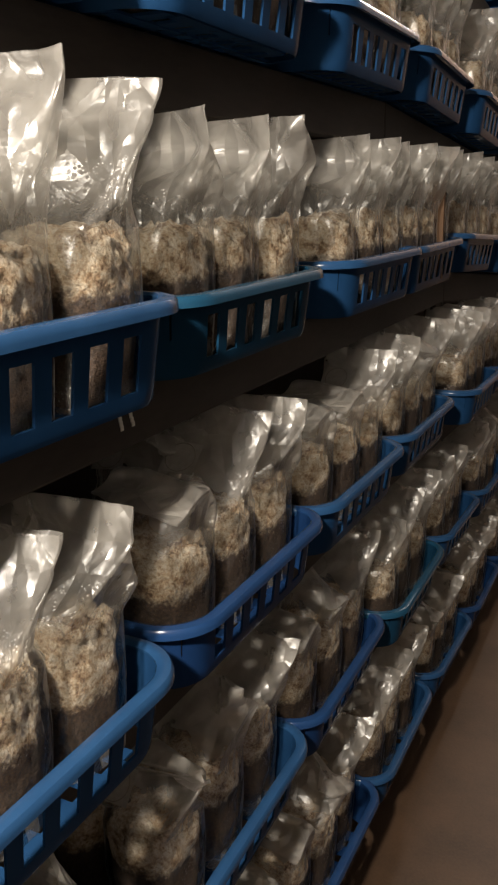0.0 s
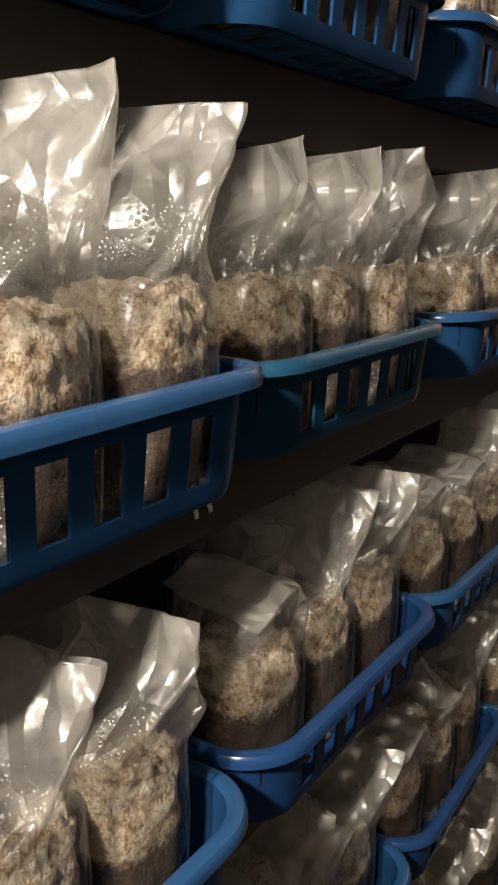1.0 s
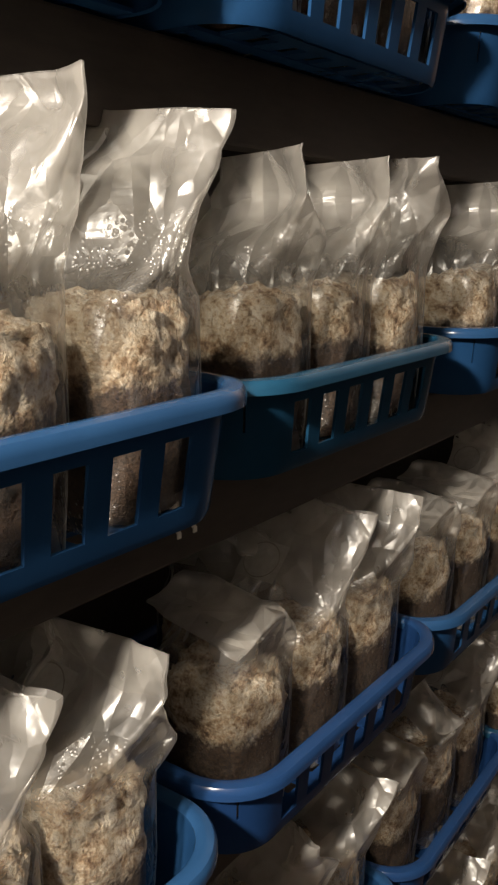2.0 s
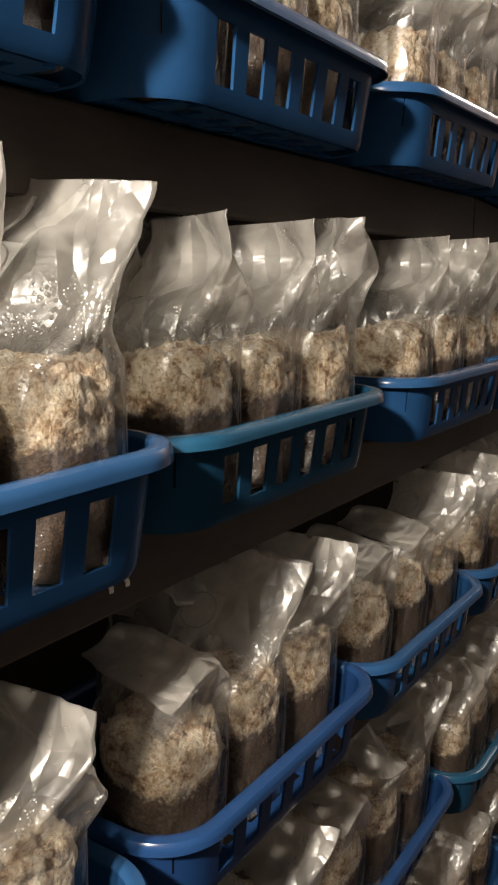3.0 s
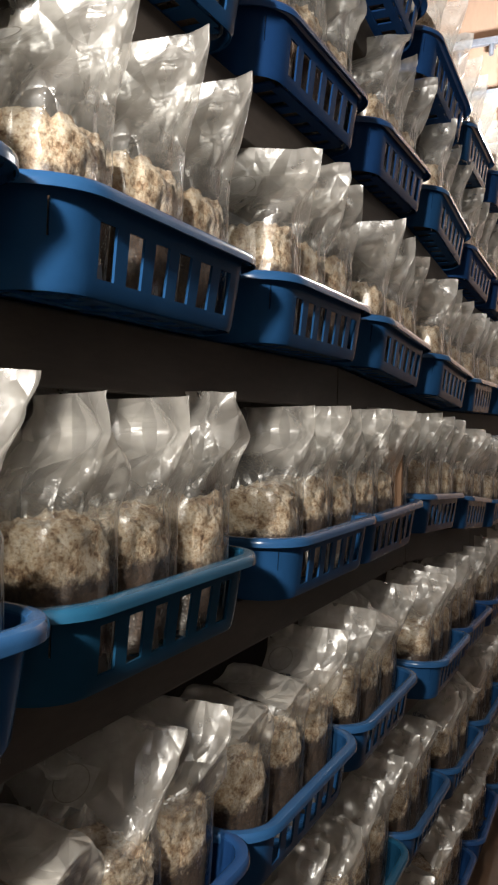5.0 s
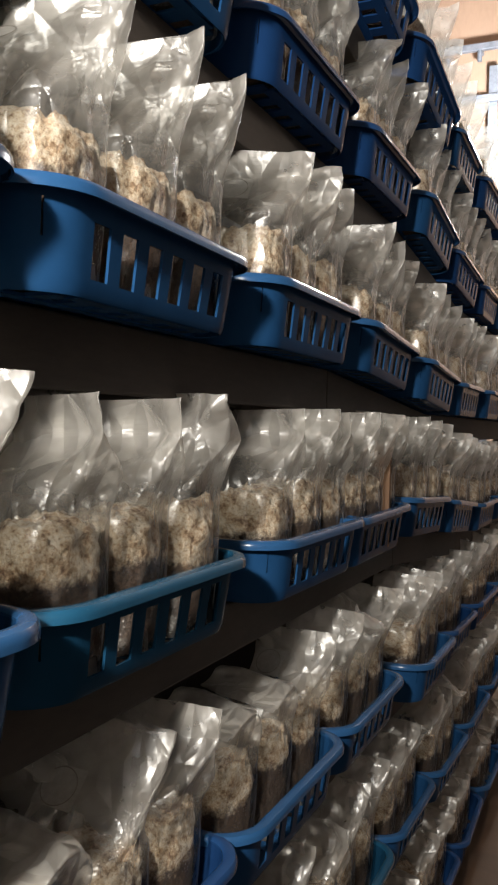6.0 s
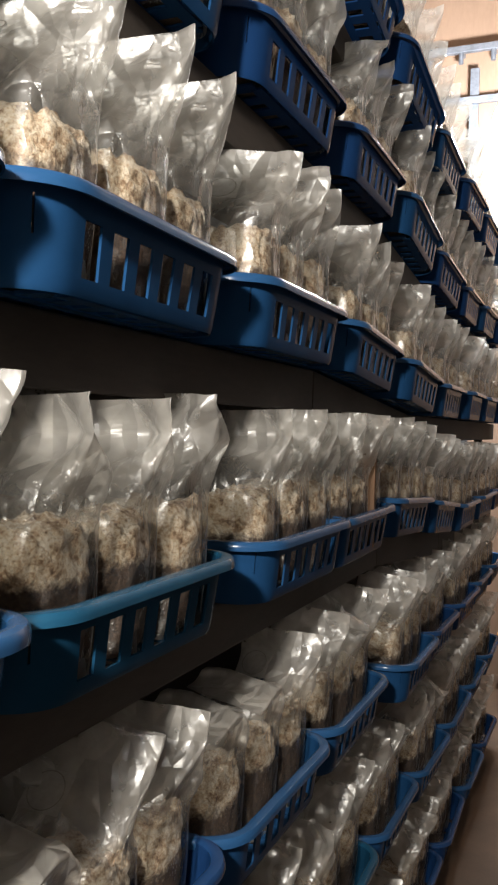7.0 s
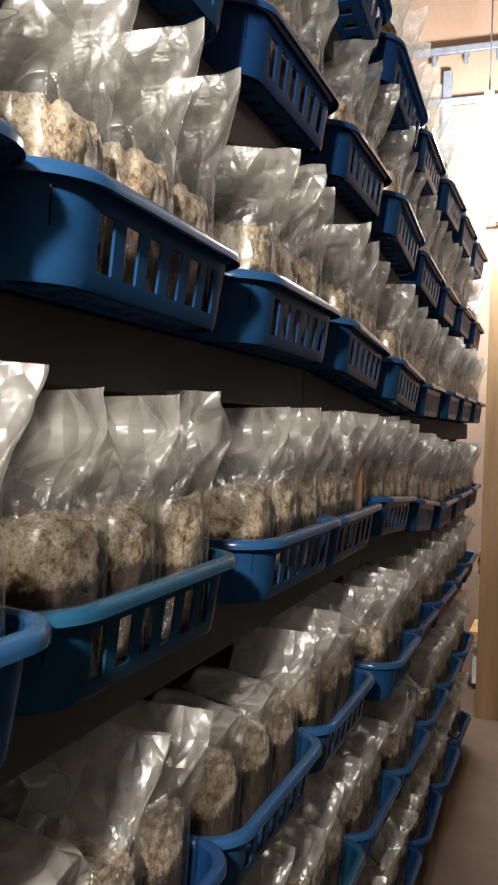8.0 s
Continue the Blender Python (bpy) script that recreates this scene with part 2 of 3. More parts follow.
# ---- the setting ----
X0, X1, Y0, Y1, H = -1.5, 0.95, -3.2, 6.2, 4.3
slab("floor", (X0 - 0.15, Y0 - 0.15, -0.15), (X1 + 0.15, Y1 + 0.15, 0), FLOOR, "bare brown concrete floor of the aisle", "floor")
slab("ceiling", (X0 - 0.15, Y0 - 0.15, H), (X1 + 0.15, Y1 + 0.15, H + 0.12), CEIL, "tan board ceiling of the growing room", "ceiling")
slab("wall_north", (X0, Y1, 0), (X1, Y1 + 0.15, H), WALL, "tan board wall at the end of the aisle", "wall")
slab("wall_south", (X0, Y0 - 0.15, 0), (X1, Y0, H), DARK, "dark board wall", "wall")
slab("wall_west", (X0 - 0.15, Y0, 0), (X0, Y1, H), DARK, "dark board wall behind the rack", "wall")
# added board: keeps the far lamp's light from coming through behind the shelves
slab("wall_partition", (-0.42, -0.2, 0), (-0.38, 5.12, 2.42), DARK, "added dark board behind the rack that blocks the far light", "wall")
# unseen wall, its dark colour and nearness chosen to cut bounce
slab("wall_east", (X1, Y0, 0), (X1 + 0.15, Y1, H), DARK, "unseen wall across the aisle, dark to cut bounced light", "wall")

# ---- the rack ----
RIM = {-1: 2.26, 0: 1.925, 1: 1.58, 2: 1.239, 3: 0.89, 4: 0.545, 5: 0.2}
HIGH = 0.084      # height of a basket
DEEP = 0.30       # its short side
LONG = 0.43      # its long side
RACK0, RACK1 = 0.2, 5.15

rack = tagged(new("storage_rack"), "dark brown rack with seven shelves of blue baskets", "rack")
# the rack sags from its first unit down to the second
STEP = {-1: (2.4, 0.11), 0: (2.9, 0.075), 1: (2.5, 0.06), 2: (3.0, 0.075), 3: (2.7, 0.035), 4: (2.7, 0.035), 5: (2.7, 0.035)}
RAMP = 0.8


def sunk(r, y):
    return STEP[r][1] * min(1.0, max(0.0, (y - STEP[r][0]) / RAMP))


for r, z in RIM.items():
    base = z - HIGH
    bend = STEP[r][0]
    for y0, y1 in ((RACK0, bend), (bend + 0.002, bend + RAMP), (bend + RAMP + 0.002, RACK1)):
        for x in (-0.105, -0.27):
            bm = box(bmesh.new(), (x, y0, base - 0.072), (x + 0.03, y1, base - 0.001), 0.003)
            for v in bm.verts:
                v.co.z -= sunk(r, v.co.y)
            part("beam", bm, BEAM, rack)
    if r != 5:
        for y in np.arange(RACK0 + 0.1, RACK1 - 0.05, 0.7):
            low = base - sunk(r, y)
            part("cross_bar", box(bmesh.new(), (-0.24, y, low - 0.06), (-0.105, y + 0.03, low - 0.03), 0.002), BEAM, rack)
for y in (0.25, 3.05, 4.95):
    for x in (-0.31, -0.135):
        part("post", box(bmesh.new(), (x, y, 0), (x + 0.03, y + 0.05, 2.4), 0.003), BEAM, rack)


# ---- baskets ----
def outline(hx, hy, rad, n=10):
    """A rounded rectangle round the origin, its straight sides split for the slots. Gives (x, y, slot) where slot marks the stretch that follows."""
    pts = []
    for cx, cy, a0 in ((hx - rad, hy - rad, 0), (-hx + rad, hy - rad, 90), (-hx + rad, -hy + rad, 180), (hx - rad, -hy + rad, 270)):
        for k in range(n):
            a = radians(a0 + 90 * k / n)
            pts.append((cx + rad * math.cos(a), cy + rad * math.sin(a), 2 if k == n // 2 else 0))
            if k == n // 2:
                # a narrow slit in the middle of each corner
                a += radians(2.2)
                pts.append((cx + rad * math.cos(a), cy + rad * math.sin(a), 0))
        a = radians(a0 + 90)
        start = (cx + rad * math.cos(a), cy + rad * math.sin(a))
        along_y = a0 in (90, 270)
        span = 2 * ((hy if along_y else hx) - rad)
        way = {0: (-1, 0), 90: (0, -1), 180: (1, 0), 270: (0, 1)}[a0]
        count = 6 if along_y else 0
        if not count:
            pts.append((*start, 0))
            continue
        margin = 0.002
        cell = (span - 2 * margin) / count
        pts.append((*start, False))
        for k in range(count):
            s = margin + k * cell
            for d, slot in ((s + 0.21 * cell, 1), (s + 0.79 * cell, 0)):
                pts.append((start[0] + way[0] * d, start[1] + way[1] * d, slot))
    return pts


def basket_meshes():
    hx, hy, rad = DEEP / 2 - 0.016, LONG / 2 - 0.016, 0.056
    levels = [0.0, 0.005, 0.016, 0.042, 0.062, HIGH - 0.012, HIGH]
    bm = bmesh.new()
    rings = []
    for z in levels:
        f = 0.925 + 0.075 * z / HIGH - (0.012 if z == 0 else 0)
        rings.append([bm.verts.new((x * f, y * (1 - (1 - f) * 0.7), z)) for x, y, _ in outline(hx, hy, rad)])
    marks = [m for _, _, m in outline(hx, hy, rad)]
    n = len(marks)
    for k in range(len(levels) - 1):
        for i in range(n):
            if (marks[i] == 1 and k in (2, 3)) or (marks[i] == 2 and k in (3, 4)):
                continue
            j = (i + 1) % n
            bm.faces.new((rings[k][i], rings[k][j], rings[k + 1][j], rings[k + 1][i]))
    bmesh.ops.recalc_face_normals(bm, faces=bm.faces)
    bmesh.ops.solidify(bm, geom=list(bm.faces), thickness=0.0028)
    body = mesh_of("body", bm, SHADED_BLUES[0])
    # the rolled rim
    bm = bmesh.new()
    rings = []
    shape = [(-0.003, -0.004), (-0.003, 0.001), (0.0, 0.0035), (0.006, 0.004), (0.0115, 0.0028), (0.0138, 0.0), (0.0145, -0.004), (0.0145, -0.0085), (0.0125, -0.0085), (0.012, -0.0035), (0.004, -0.001)]
    for off, dz in shape:
        rings.append([bm.verts.new((x, y, HIGH + dz)) for x, y, _ in outline(hx + off, hy + off, rad + off)])
    for k in range(len(rings)):
        a, b = rings[k], rings[(k + 1) % len(rings)]
        for i in range(n):
            j = (i + 1) % n
            bm.faces.new((a[i], a[j], b[j], b[i]))
    rim = mesh_of("rim", bm, SHADED_BLUES[0])
    # the grille of the base: bars with long holes between them
    bm = bmesh.new()
    bx, by = hx * 0.915, hy * 0.94
    for k in range(9):
        y = -by + 0.012 + k * (2 * by - 0.024) / 8
        inset = 0.05 if k in (0, 8) else 0.012 if k in (1, 7) else 0.0
        box(bm, (-bx + inset + 0.002, y - 0.012, 0.0015), (bx - inset - 0.002, y + 0.012, 0.0045))
    for k in range(6):
        x = -bx + 0.014 + k * (2 * bx - 0.028) / 5
        inset = 0.06 if k in (0, 5) else 0.016 if k in (1, 4) else 0.004
        box(bm, (x - 0.008, -by + inset, 0.0005), (x + 0.008, by - inset, 0.0035))
    grille = mesh_of("base_grille", bm, SHADED_BLUES[0], smooth=False)
    return body, rim, grille


def recoloured(me, mat):
    twin = me.copy()
    twin.materials[0] = mat
    return twin


PLAIN = basket_meshes()
MASTER = []
for mat, shiny, word in zip(SHADED_BLUES, RIMS, ("blue", "deep blue", "teal blue")):
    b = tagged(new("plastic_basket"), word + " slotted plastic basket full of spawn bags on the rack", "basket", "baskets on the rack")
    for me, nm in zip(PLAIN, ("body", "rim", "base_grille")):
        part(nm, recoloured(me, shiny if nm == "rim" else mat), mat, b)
    MASTER.append(b)


# ---- bags ----
def block_mesh(seed, w, d, h):
    bm = bmesh.new()
    bmesh.ops.create_cube(bm, size=1.0)
    bmesh.ops.subdivide_edges(bm, edges=list(bm.edges), cuts=19, use_grid_fill=True)
    for v in bm.verts:
        p = v.co * 2
        # round the corners, then lump the faces
        q = Vector((p.x, p.y, p.z))
        plan = (abs(p.x) ** 3 + abs(p.y) ** 3) ** (1 / 3) / max(abs(p.x), abs(p.y), 1e-6)
        q.x, q.y = q.x / max(plan, 1), q.y / max(plan, 1)
        edge = max(abs(p.x), abs(p.y))
        k = (edge ** 7 + abs(p.z) ** 7) ** (1 / 7) / max(edge, abs(p.z), 1e-6)
        q /= k
        at = Vector((q.x * w / 2, q.y * d / 2, (q.z + 1) * h / 2))
        lump = noise.fractal(at * 30 + Vector((seed * 7.3, 0, 0)), 0.6, 2.1, 5)
        crumb = abs(noise.noise(at * 95 + Vector((0, 0, seed * 5.1))))
        crack = 1 - min(1, abs(noise.noise(at * 26 + Vector((0, seed * 3.7, 0)))) * 9)
        high = max(0.0, min(1.0, (at.z - 0.07) / 0.05))
        move = 0.005 * lump * (0.35 + 0.65 * high) - 0.004 * crack * high + 0.005 * crumb * (0.3 + 0.7 * high) - 0.004
        out = Vector((q.x ** 5, q.y ** 5, 0.9 * max(0, q.z) ** 5))
        if out.length > 0:
            at += out.normalized() * move * (1.6 if q.z > 0.75 else 1)
        at.x *= 0.9 + 0.1 * min(1, at.z / 0.08)
        at.y *= 0.9 + 0.1 * min(1, at.z / 0.08)
        v.co = at
    return mesh_of("substrate_block", bm, BLOCK, "film")


def wave(t):
    """A triangle wave between 0 and 1, of period 1."""
    t -= math.floor(t)
    return 1 - abs(2 * t - 1)


def film_mesh(seed, w, d, h, top, flat, fold):
    """A gusseted bag: it hugs the block, closes above it and ends in a flat, creased edge."""
    rng = random.Random(seed)
    bm = bmesh.new()
    N, V = 68, 54
    lean_x, lean_y = rng.uniform(0.01, 0.03), rng.uniform(-0.012, 0.03)
    twist = rng.uniform(-0.3, 0.2)
    slant = rng.uniform(-0.1, 0.06)
    bend, tip, radius, turn = rng.uniform(0.6, 1.1), rng.uniform(-0.1, 0.35), 0.004, rng.uniform(1.2, 1.9)
    # the slack film breaks into flat facets between straight creases that cross one another
    creases = []
    for k in range(5):
        way, size = rng.uniform(0.15, 1.35) * rng.choice((1, 1, -1)), rng.uniform(0.045, 0.14)
        creases.append((math.cos(way) / size, math.sin(way) / size, rng.random(), size * rng.uniform(0.12, 0.3)))
    tuck = rng.uniform(0.62, 0.9)       # where the gussets end and the flat seam begins
    back = rng.uniform(-0.25, 0.5)      # how far the seam leans out of the film's slope
    grid = []
    for k in range(V):
        z = top * k / (V - 1)
        u = max(0.0, (z - h * 0.96) / (top - h * 0.96))
        s = u * u * (3 - 2 * u)
        close = min(1.0, u / tuck)
        wide = min(1.0, u / tuck)
        shoulder = math.sin(math.pi * min(1.0, u / tuck))
        a = (w / 2 + 0.0025) * (1 - wide) + flat / 2 * wide 
        b = (d / 2 + 0.0025) * (1 - close) + 0.0016
        e = 3.2 + 4.8 * close
        row = []
        for i in range(N):
            ang = 2 * math.pi * (i + 0.5) / N
            c, sn = math.cos(ang), math.sin(ang)
            x = a * math.copysign(abs(c) ** (2 / e), c)
            y = b * math.copysign(abs(sn) ** (2 / e), sn)
            p = Vector((x, y, z))
            front = -1 if sn > 0 else 1
            n1 = noise.noise(Vector((x * 16, z * 12, seed * 3.1)))
            n3 = 1 - abs(noise.noise(Vector((x * 55 - z * 70, y * 16 + 4, seed * 2.3)))) * 2
            amp = min(1, 0.03 + u * 5.0) * (1 - 0.45 * max(0.0, u - tuck) / (1 - tuck))
            move = 0.003 * n1 + 0.001 * n3
            gap = 1 - 0.8 * close
            for cx, cz, shift, size in creases:
                common = wave(x * cx + z * cz + shift) - 0.5
                own = wave(x * cx - z * cz * 0.8 + shift * 3 + front * 0.31) - 0.5
                move += size * (common * (1 - gap) + own * gap)
            p.y += amp * move
            narrow = 0.9 + 0.1 * min(1, z / 0.08)
            p.x *= narrow
            p.y *= narrow
            # the gussets fold in at the sides
            p.x -= math.copysign(0.007 * shoulder * max(0.0, 1 - abs(y) / (b * 0.55)), x)
            p.x += lean_x * s
            p.y += lean_y * s + max(0.0, z - h - tuck * (top - h)) * back
            t = twist * s
            p.x, p.y = p.x * math.cos(t) - p.y * math.sin(t), p.x * math.sin(t) + p.y * math.cos(t)
            p.z += slant * s * p.x + 0.003 * s * noise.noise(Vector((x * 30, 2.0, seed)))
            row.append((p, y))
        grid.append(row)
    if fold:
        # the film beyond a line bends forward round a small radius
        nx, nz = (math.sin(tip), math.cos(tip)) if fold == "over" else (math.cos(bend), math.sin(bend))
        far = flat / 2 + lean_x
        start = (top - h) * 0.46 if fold == "over" else 0.062
        ox = 0 if fold == "over" else far
        for row in grid:
            for p, off in row:
                dist = (p.x - ox) * nx + (p.z - top) * nz + start
                if dist > 0 and p.z > h + (top - h) * 0.35:
                    curl = min(dist / radius, turn)
                    rest = max(0.0, dist - radius * turn)
                    along = radius * math.sin(curl) + rest * math.cos(curl) - dist
                    p.x += along * nx
                    p.z += along * nz
                    p.y -= radius * (1 - math.cos(curl)) + rest * math.sin(curl)
                    p.x += off * math.sin(curl) * nx
                    p.z += off * math.sin(curl) * nz
                    p.y += off * (math.cos(curl) - 1)
    rings = [[bm.verts.new(p) for p, _ in row] for row in grid]
    for k in range(V - 1):
        for i in range(N):
            j = (i + 1) % N
            bm.faces.new((rings[k][i], rings[k][j], rings[k + 1][j], rings[k + 1][i]))
    return mesh_of("plastic_film", bm, FILM, "film")


def patch_bm(size):
    """A square of filter paper, a little bowed."""
    bm = bmesh.new()
    n = 6
    v = [[bm.verts.new(((i / n - 0.5) * size, -0.0015 * math.cos((i / n - 0.5) * 3), (k / n - 0.5) * size * 0.9)) for i in range(n + 1)] for k in range(n + 1)]
    for k in range(n):
        for i in range(n):
            bm.faces.new((v[k][i], v[k][i + 1], v[k + 1][i + 1], v[k + 1][i]))
    bmesh.ops.solidify(bm, geom=list(bm.faces), thickness=0.0006)
    return bm


def ring_bm(r):
    bm = bmesh.new()
    n = 28
    rows = []
    for rr, dy in ((r, -0.0018), (r + 0.0006, -0.0023), (r + 0.0012, -0.0018)):
        rows.append([bm.verts.new((rr * math.cos(2 * math.pi * i / n), dy, rr * math.sin(2 * math.pi * i / n))) for i in range(n)])
    for a, b in zip(rows, rows[1:]):
        for i in range(n):
            bm.faces.new((a[i], a[(i + 1) % n], b[(i + 1) % n], b[i]))
    return bm


PATCH_ME = mesh_of("filter_patch", patch_bm(0.048), PATCH)
RING_ME = mesh_of("weld_ring", ring_bm(0.0195), RING)


def bag_master(seed, fold="", patch=False):
    rng = random.Random(100 + seed)
    w, d, h = rng.uniform(0.102, 0.11), rng.uniform(0.098, 0.106), rng.uniform(0.138, 0.156)
    top, flat = rng.uniform(0.254, 0.274), rng.uniform(0.122, 0.15)
    words = {"": "standing up", "over": "folded over at the top", "corner": "with a folded corner"}[fold]
    bag = tagged(new("spawn_bag"), "clear plastic bag of cream-white sawdust spawn, " + words, "spawn bag", "spawn bags in the baskets")
    part("substrate_block", block_mesh(seed, w, d, h), BLOCK, bag)
    film = part("plastic_film", film_mesh(seed, w, d, h, top, flat, fold), FILM, bag)
    if patch:
        p = part("filter_patch", PATCH_ME, PATCH, bag, "white square filter patch")
        px, pz = -0.02, h + (top - h) * 0.5
        levels = []
        for dz in (-0.02, 0.02):
            levels.append(min(v.co.y for v in film.data.vertices if abs(v.co.x - px) < 0.022 and abs(v.co.z - pz - dz) < 0.008))
        tilt = math.degrees(math.atan2(levels[1] - levels[0], 0.04))
        p.matrix_basis = pose(px, sum(levels) / 2 - 0.002, pz, -tilt, rng.uniform(-6, 6), 3)
        part("weld_ring", RING_ME, RING, p)
    return bag


KINDS = [("", False), ("", True), ("corner", False), ("", False), ("over", False), ("", True), ("corner", True), ("", False), ("", False), ("", False), ("corner", False), ("", True), ("", False), ("over", True)]
BAGS = [bag_master(i, f, p) for i, (f, p) in enumerate(KINDS)]

# where baskets end, shelf by shelf, and how many stand in a row
ENDS = {
    2: [0.70, 1.13, 1.57, 2.0, 2.49, 2.83],
    3: [0.68, 1.11, 1.55, 1.987, 2.392, 2.801, 3.277],
    1: [0.70, 1.13, 1.566, 1.979, 2.43],
    0: [0.72, 1.15, 1.58, 2.0, 2.442, 2.891],
    4: [0.66, 1.09, 1.51, 1.946, 2.359, 2.76],
    5: [0.62, 1.05, 1.46, 1.88, 2.305, 2.708],
    -1: [1.02, 1.46, 1.9, 2.33, 2.76],
}
# how far single baskets stand out of their row
OUT = {(2, 1.57): 0.021, (3, 1.55): 0.016, (3, 3.277): 0.022, (1, 1.566): 0.004, (2, 1.13): 0.02, (4, 1.946): -0.003, (4, 2.359): -0.012}
# bags whose fold or patch is told apart
CHOSEN = {(2, 2, 2): 1, (3, 3, 0): 4, (3, 3, 1): 1, (3, 4, 0): 4, (3, 2, 2): 11, (1, 3, 2): 5, (1, 4, 0): 11, (4, 4, 0): 4, (4, 3, 0): 13, (5, 4, 0): 4}
SET_OUT = {1: 0.016, 0: -0.002}
rng = random.Random(11)
for r, ends in ENDS.items():
    ends = list(ends)
    while ends[-1] + 0.43 < RACK1 + 0.05:
        ends.append(ends[-1] + rng.uniform(0.425, 0.45))
    for k, end in enumerate(ends):
        base = RIM[r] - HIGH - sunk(r, end - LONG / 2)
        dip = math.degrees(math.atan2(sunk(r, end - LONG) - sunk(r, end), LONG))
        tall = 1.09 if (r, end) == (2, 1.57) else 1.0
        turn = -0.8 if (r, end) == (2, 1.57) else rng.uniform(0.2, 1.6) if r == 1 else rng.uniform(-1.2, 1.6)
        front = SET_OUT.get(r, 0.014) + OUT.get((r, end), rng.uniform(-0.005, 0.005))
        mid = (front - DEEP / 2, end + (0.046 if (r, end) == (2, 1.57) else 0.03 if r == 1 else 0.037) - LONG / 2, base + 0.0005)
        copy_thing(MASTER[2 if (r, k) in ((2, 3), (4, 5)) else 1 if (r <= 0 and k % 3) or (r, k) == (2, 1) else rng.choice((0, 0, 0, 0, 1))], pose(*mid, dip, 0, turn) @ Matrix.Diagonal((1, 1, tall, 1)))
        for col in (0, 1):
            if col and mid[1] > 2.2:
                continue
            for i in range(3):
                kind = rng.choice(range(len(BAGS)))
                if r <= 2 and KINDS[kind][0]:
                    kind = rng.choice((1, 5, 11) if r < 2 else (0, 3, 7, 8, 9, 12))
                if r == 3 and col and i == 0:
                    continue
                kind = CHOSEN.get((r, k, i), kind) if not col else kind
                x = front - (0.086 if r < 3 else 0.1) - col * 0.107 + rng.uniform(-0.004, 0.004)
                y = mid[1] + (-0.116, 0.002, 0.12)[i] + rng.uniform(-0.005, 0.005)
                x -= (y - mid[1]) * math.sin(radians(turn))
                copy_thing(BAGS[kind], pose(x, y, base + 0.006 + (y - mid[1]) * math.sin(radians(dip)), dip, 0, turn + rng.uniform(-10, 6)))
for ob in MASTER + BAGS:
    for o in list(ob.children_recursive) + [ob]:
        bpy.data.objects.remove(o)


# ---- the end of the aisle ----
def bulb(name, place, label):
    """A hanging lamp: cap, socket and a lit bulb."""
    ob = tagged(new(name), label, "lamp")
    ob.location = place
    bm = bmesh.new()
    bmesh.ops.create_uvsphere(bm, u_segments=24, v_segments=14, radius=0.1)
    for v in bm.verts:
        if v.co.z > 0:
            v.co.z *= 1.3
    part("bulb", bm, BULB, ob, "glowing white bulb", True).visible_shadow = False
    part("socket", rod(bmesh.new(), (0, 0, 0.09), (0, 0, 0.16), 0.024), STEEL, ob)
    part("cable", rod(bmesh.new(), (0, 0, 0.15), (0, 0, H - place[2]), 0.004, 6), STEEL, ob)
    return ob


bulb("hanging_lamp", FAR_LAMP, "bare white bulb burning at the end of the aisle")
bulb("hanging_lamp", NEAR_LAMP, "bare white bulb hanging over the aisle")

post = tagged(new("wooden_post"), "upright pine board at the end of the rack", "post")
part("board", box(bmesh.new(), (-0.016, 5.38, 0.0), (0.11, 5.42, 2.2), 0.003), OLD_WOOD, post)
crate = tagged(new("white_crate"), "white box with a brown wooden top on the floor", "box")
part("body", box(bmesh.new(), (-0.08, 5.85, 0.03), (0.4, 6.15, 0.26), 0.006), WHITE, crate)
part("top", box(bmesh.new(), (-0.1, 5.83, 0.26), (0.42, 6.16, 0.32), 0.004), WOOD, crate)
part("plinth", box(bmesh.new(), (-0.06, 5.88, 0.0), (0.38, 6.14, 0.03)), BEAM, crate)

rail = tagged(new("wall_rail"), "grey steel rail with hooks under the ceiling", "rail")
part("bar", box(bmesh.new(), (-0.9, 6.1, 3.57), (0.6, 6.13, 3.61), 0.004), STEEL, rail)
for x in (-0.62, -0.44, -0.26, -0.08, 0.1):
    part("hook", rod(bmesh.new(), (x, 6.115, 3.57), (x, 6.115, 3.51), 0.014), STEEL, rail)
    part("bracket", box(bmesh.new(), (x - 0.012, 6.13, 3.575), (x + 0.012, 6.2, 3.605)), STEEL, rail)

stand = tagged(new("metal_frame"), "grey slotted steel upright with cross bar against the wall", "metal frame")
part("upright", box(bmesh.new(), (-0.385, 6.12, 0.0), (-0.335, 6.15, 3.48), 0.003), STEEL, stand)
part("cross_bar", box(bmesh.new(), (-0.8, 6.09, 3.27), (0.3, 6.12, 3.31), 0.003), STEEL, stand)
strip = tagged(new("slotted_rail"), "white slotted metal strip along the wall", "rail")
bm = bmesh.new()
box(bm, (-0.9, 6.1, 2.595), (0.6, 6.112, 2.61))
box(bm, (-0.9, 6.1, 2.645), (0.6, 6.112, 2.66))
for k in range(26):
    x = -0.9 + k * 0.06
    box(bm, (x - 0.008, 6.1, 2.61), (x + 0.008, 6.112, 2.645))
part("strip", bm, WHITE, strip)
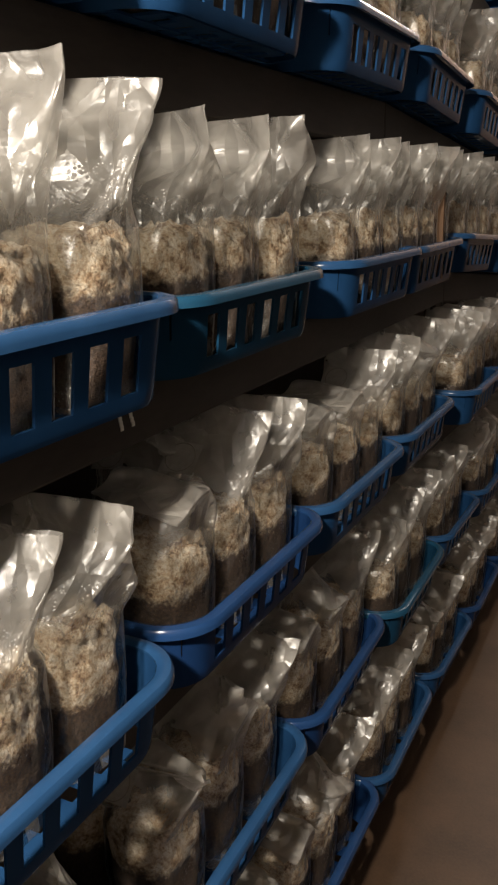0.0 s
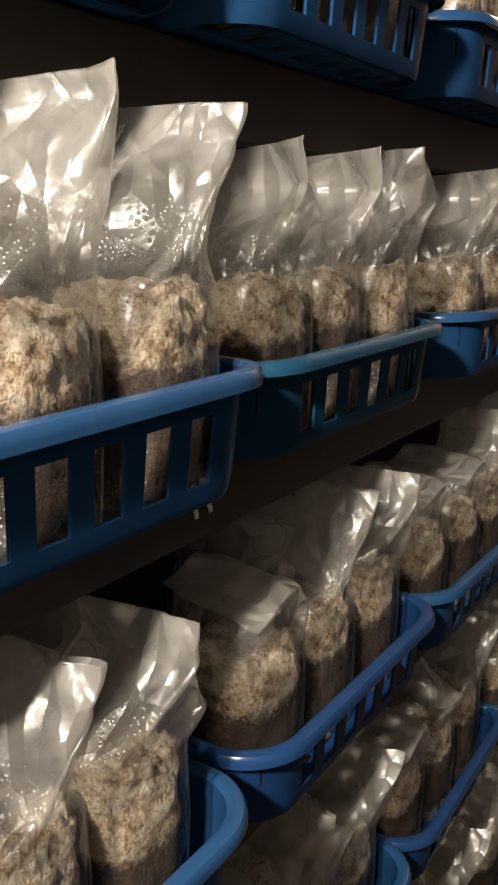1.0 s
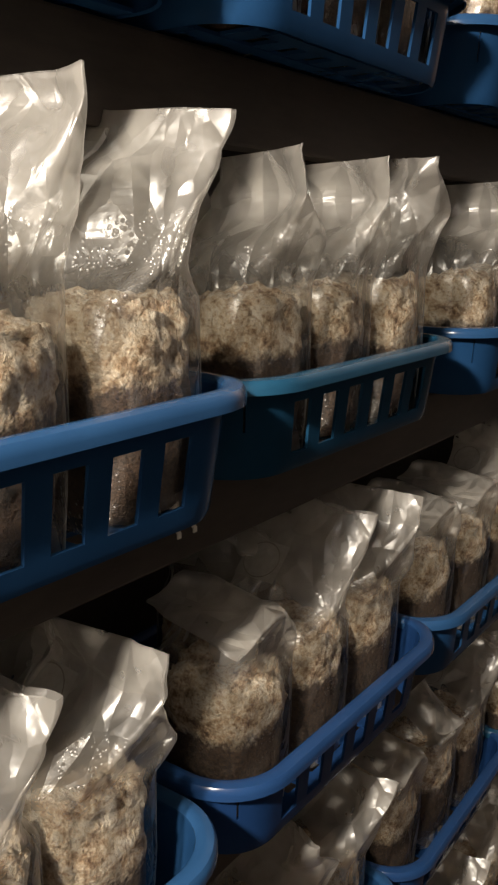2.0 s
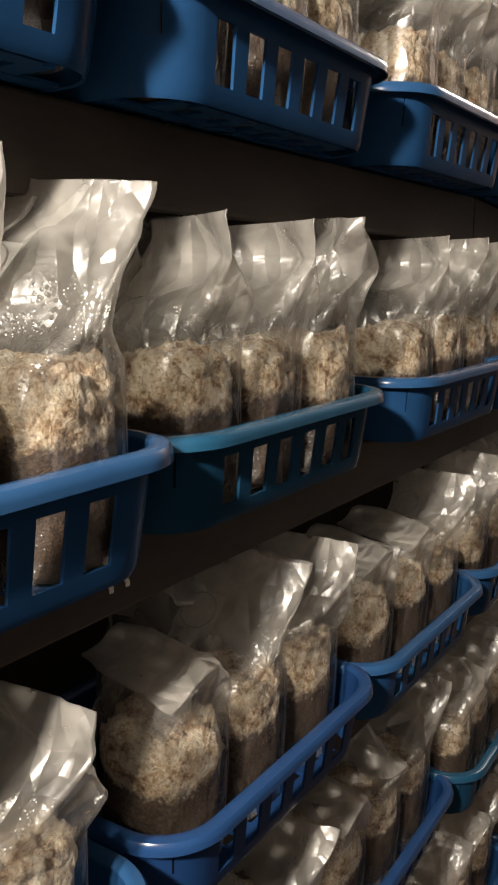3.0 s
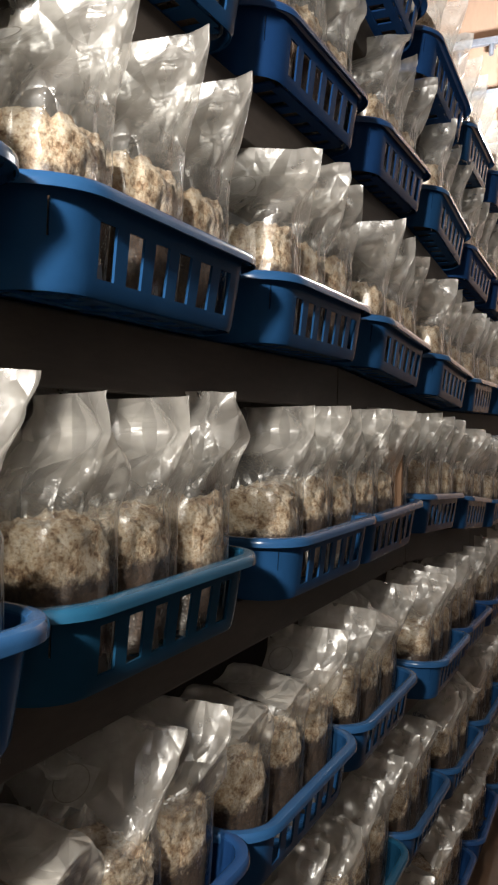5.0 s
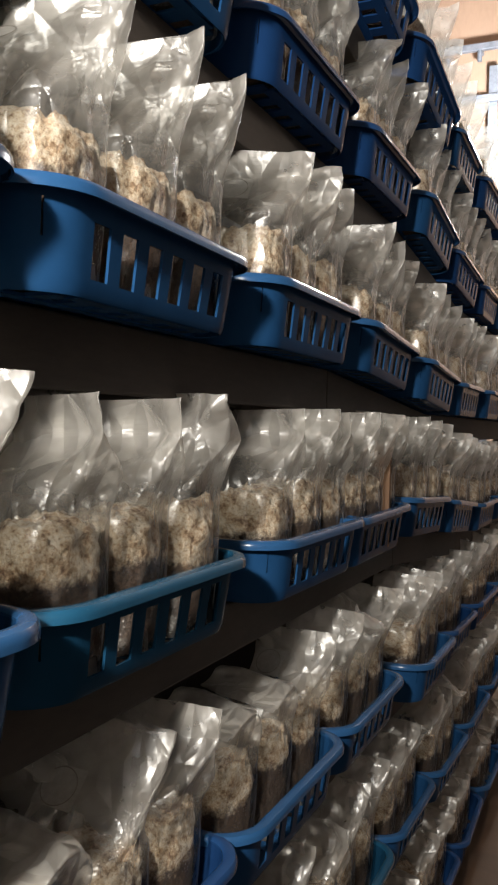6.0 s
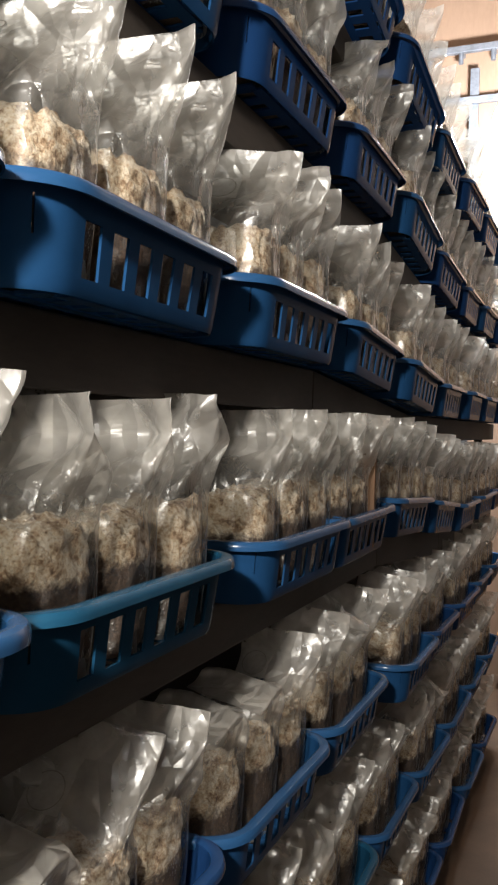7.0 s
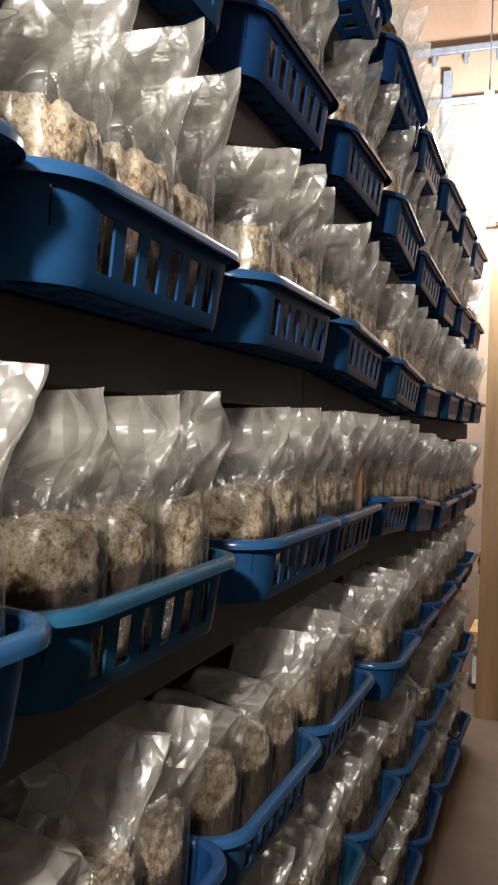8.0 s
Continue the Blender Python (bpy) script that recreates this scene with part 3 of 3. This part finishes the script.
for x in (-0.8, 0.5):
    part("bracket", box(bmesh.new(), (x - 0.015, 6.112, 2.6), (x + 0.015, 6.2, 2.655)), STEEL, strip)

stake = tagged(new("wooden_stake"), "thin brown wooden slat standing among the bags", "slat")
part("slat", box(bmesh.new(), (-0.07, 2.708, 1.165), (-0.012, 2.72, 1.36), 0.002), worn("old_slat", (0.09, 0.045, 0.02), (0.17, 0.09, 0.04), 8, 0.7, 90, 0.001, stretch=(3, 3, 0.3)), stake)


def tie(y, lean):
    """The cut tail of a white cable tie round the beam."""
    ob = tagged(new("cable_tie"), "white plastic cable tie round the dark shelf beam", "cable tie", "cable ties on the beam")
    z = RIM[2] - HIGH - 0.05
    bm = bmesh.new()
    for k in range(6):
        a, b = k / 6, (k + 1) / 6
        box(bm, (-0.0725 + 0.004 * a, y - 0.0022 + lean * a, z + 0.03 - 0.028 * b), (-0.0712 + 0.004 * a, y + 0.0022 + lean * a, z + 0.03 - 0.028 * a + 0.0005))
    part("tail", bm, WHITE, ob)
    part("head", box(bmesh.new(), (-0.0745, y - 0.0035, z + 0.028), (-0.0695, y + 0.0035, z + 0.036), 0.001), WHITE, ob)
    return ob


tie(1.612, 0.002)
tie(1.63, 0.005)

sack = tagged(new("crumpled_sack"), "crumpled brown plastic sack on the wooden ledge", "sack")
bm = bmesh.new()
bmesh.ops.create_icosphere(bm, subdivisions=4, radius=1.0)
for v in bm.verts:
    n = v.co.normalized()
    k = 1 + 0.22 * noise.fractal(n * 2.6, 0.8, 2.0, 4)
    v.co = Vector((0.09 + 0.13 * n.x * k, 5.6 + 0.1 * n.y * k, 0.73 + 0.13 * max(-0.9, n.z) * k))
part("sack", bm, SACK, sack, "", True)
ledge = tagged(new("wooden_ledge"), "rough brown wooden ledge on two legs beside the rack", "ledge")
part("top", box(bmesh.new(), (-0.03, 5.48, 0.585), (0.4, 5.74, 0.61), 0.003), OLD_WOOD, ledge)
for x in (-0.02, 0.36):
    part("leg", box(bmesh.new(), (x, 5.68, 0.0), (x + 0.035, 5.72, 0.585), 0.002), OLD_WOOD, ledge)
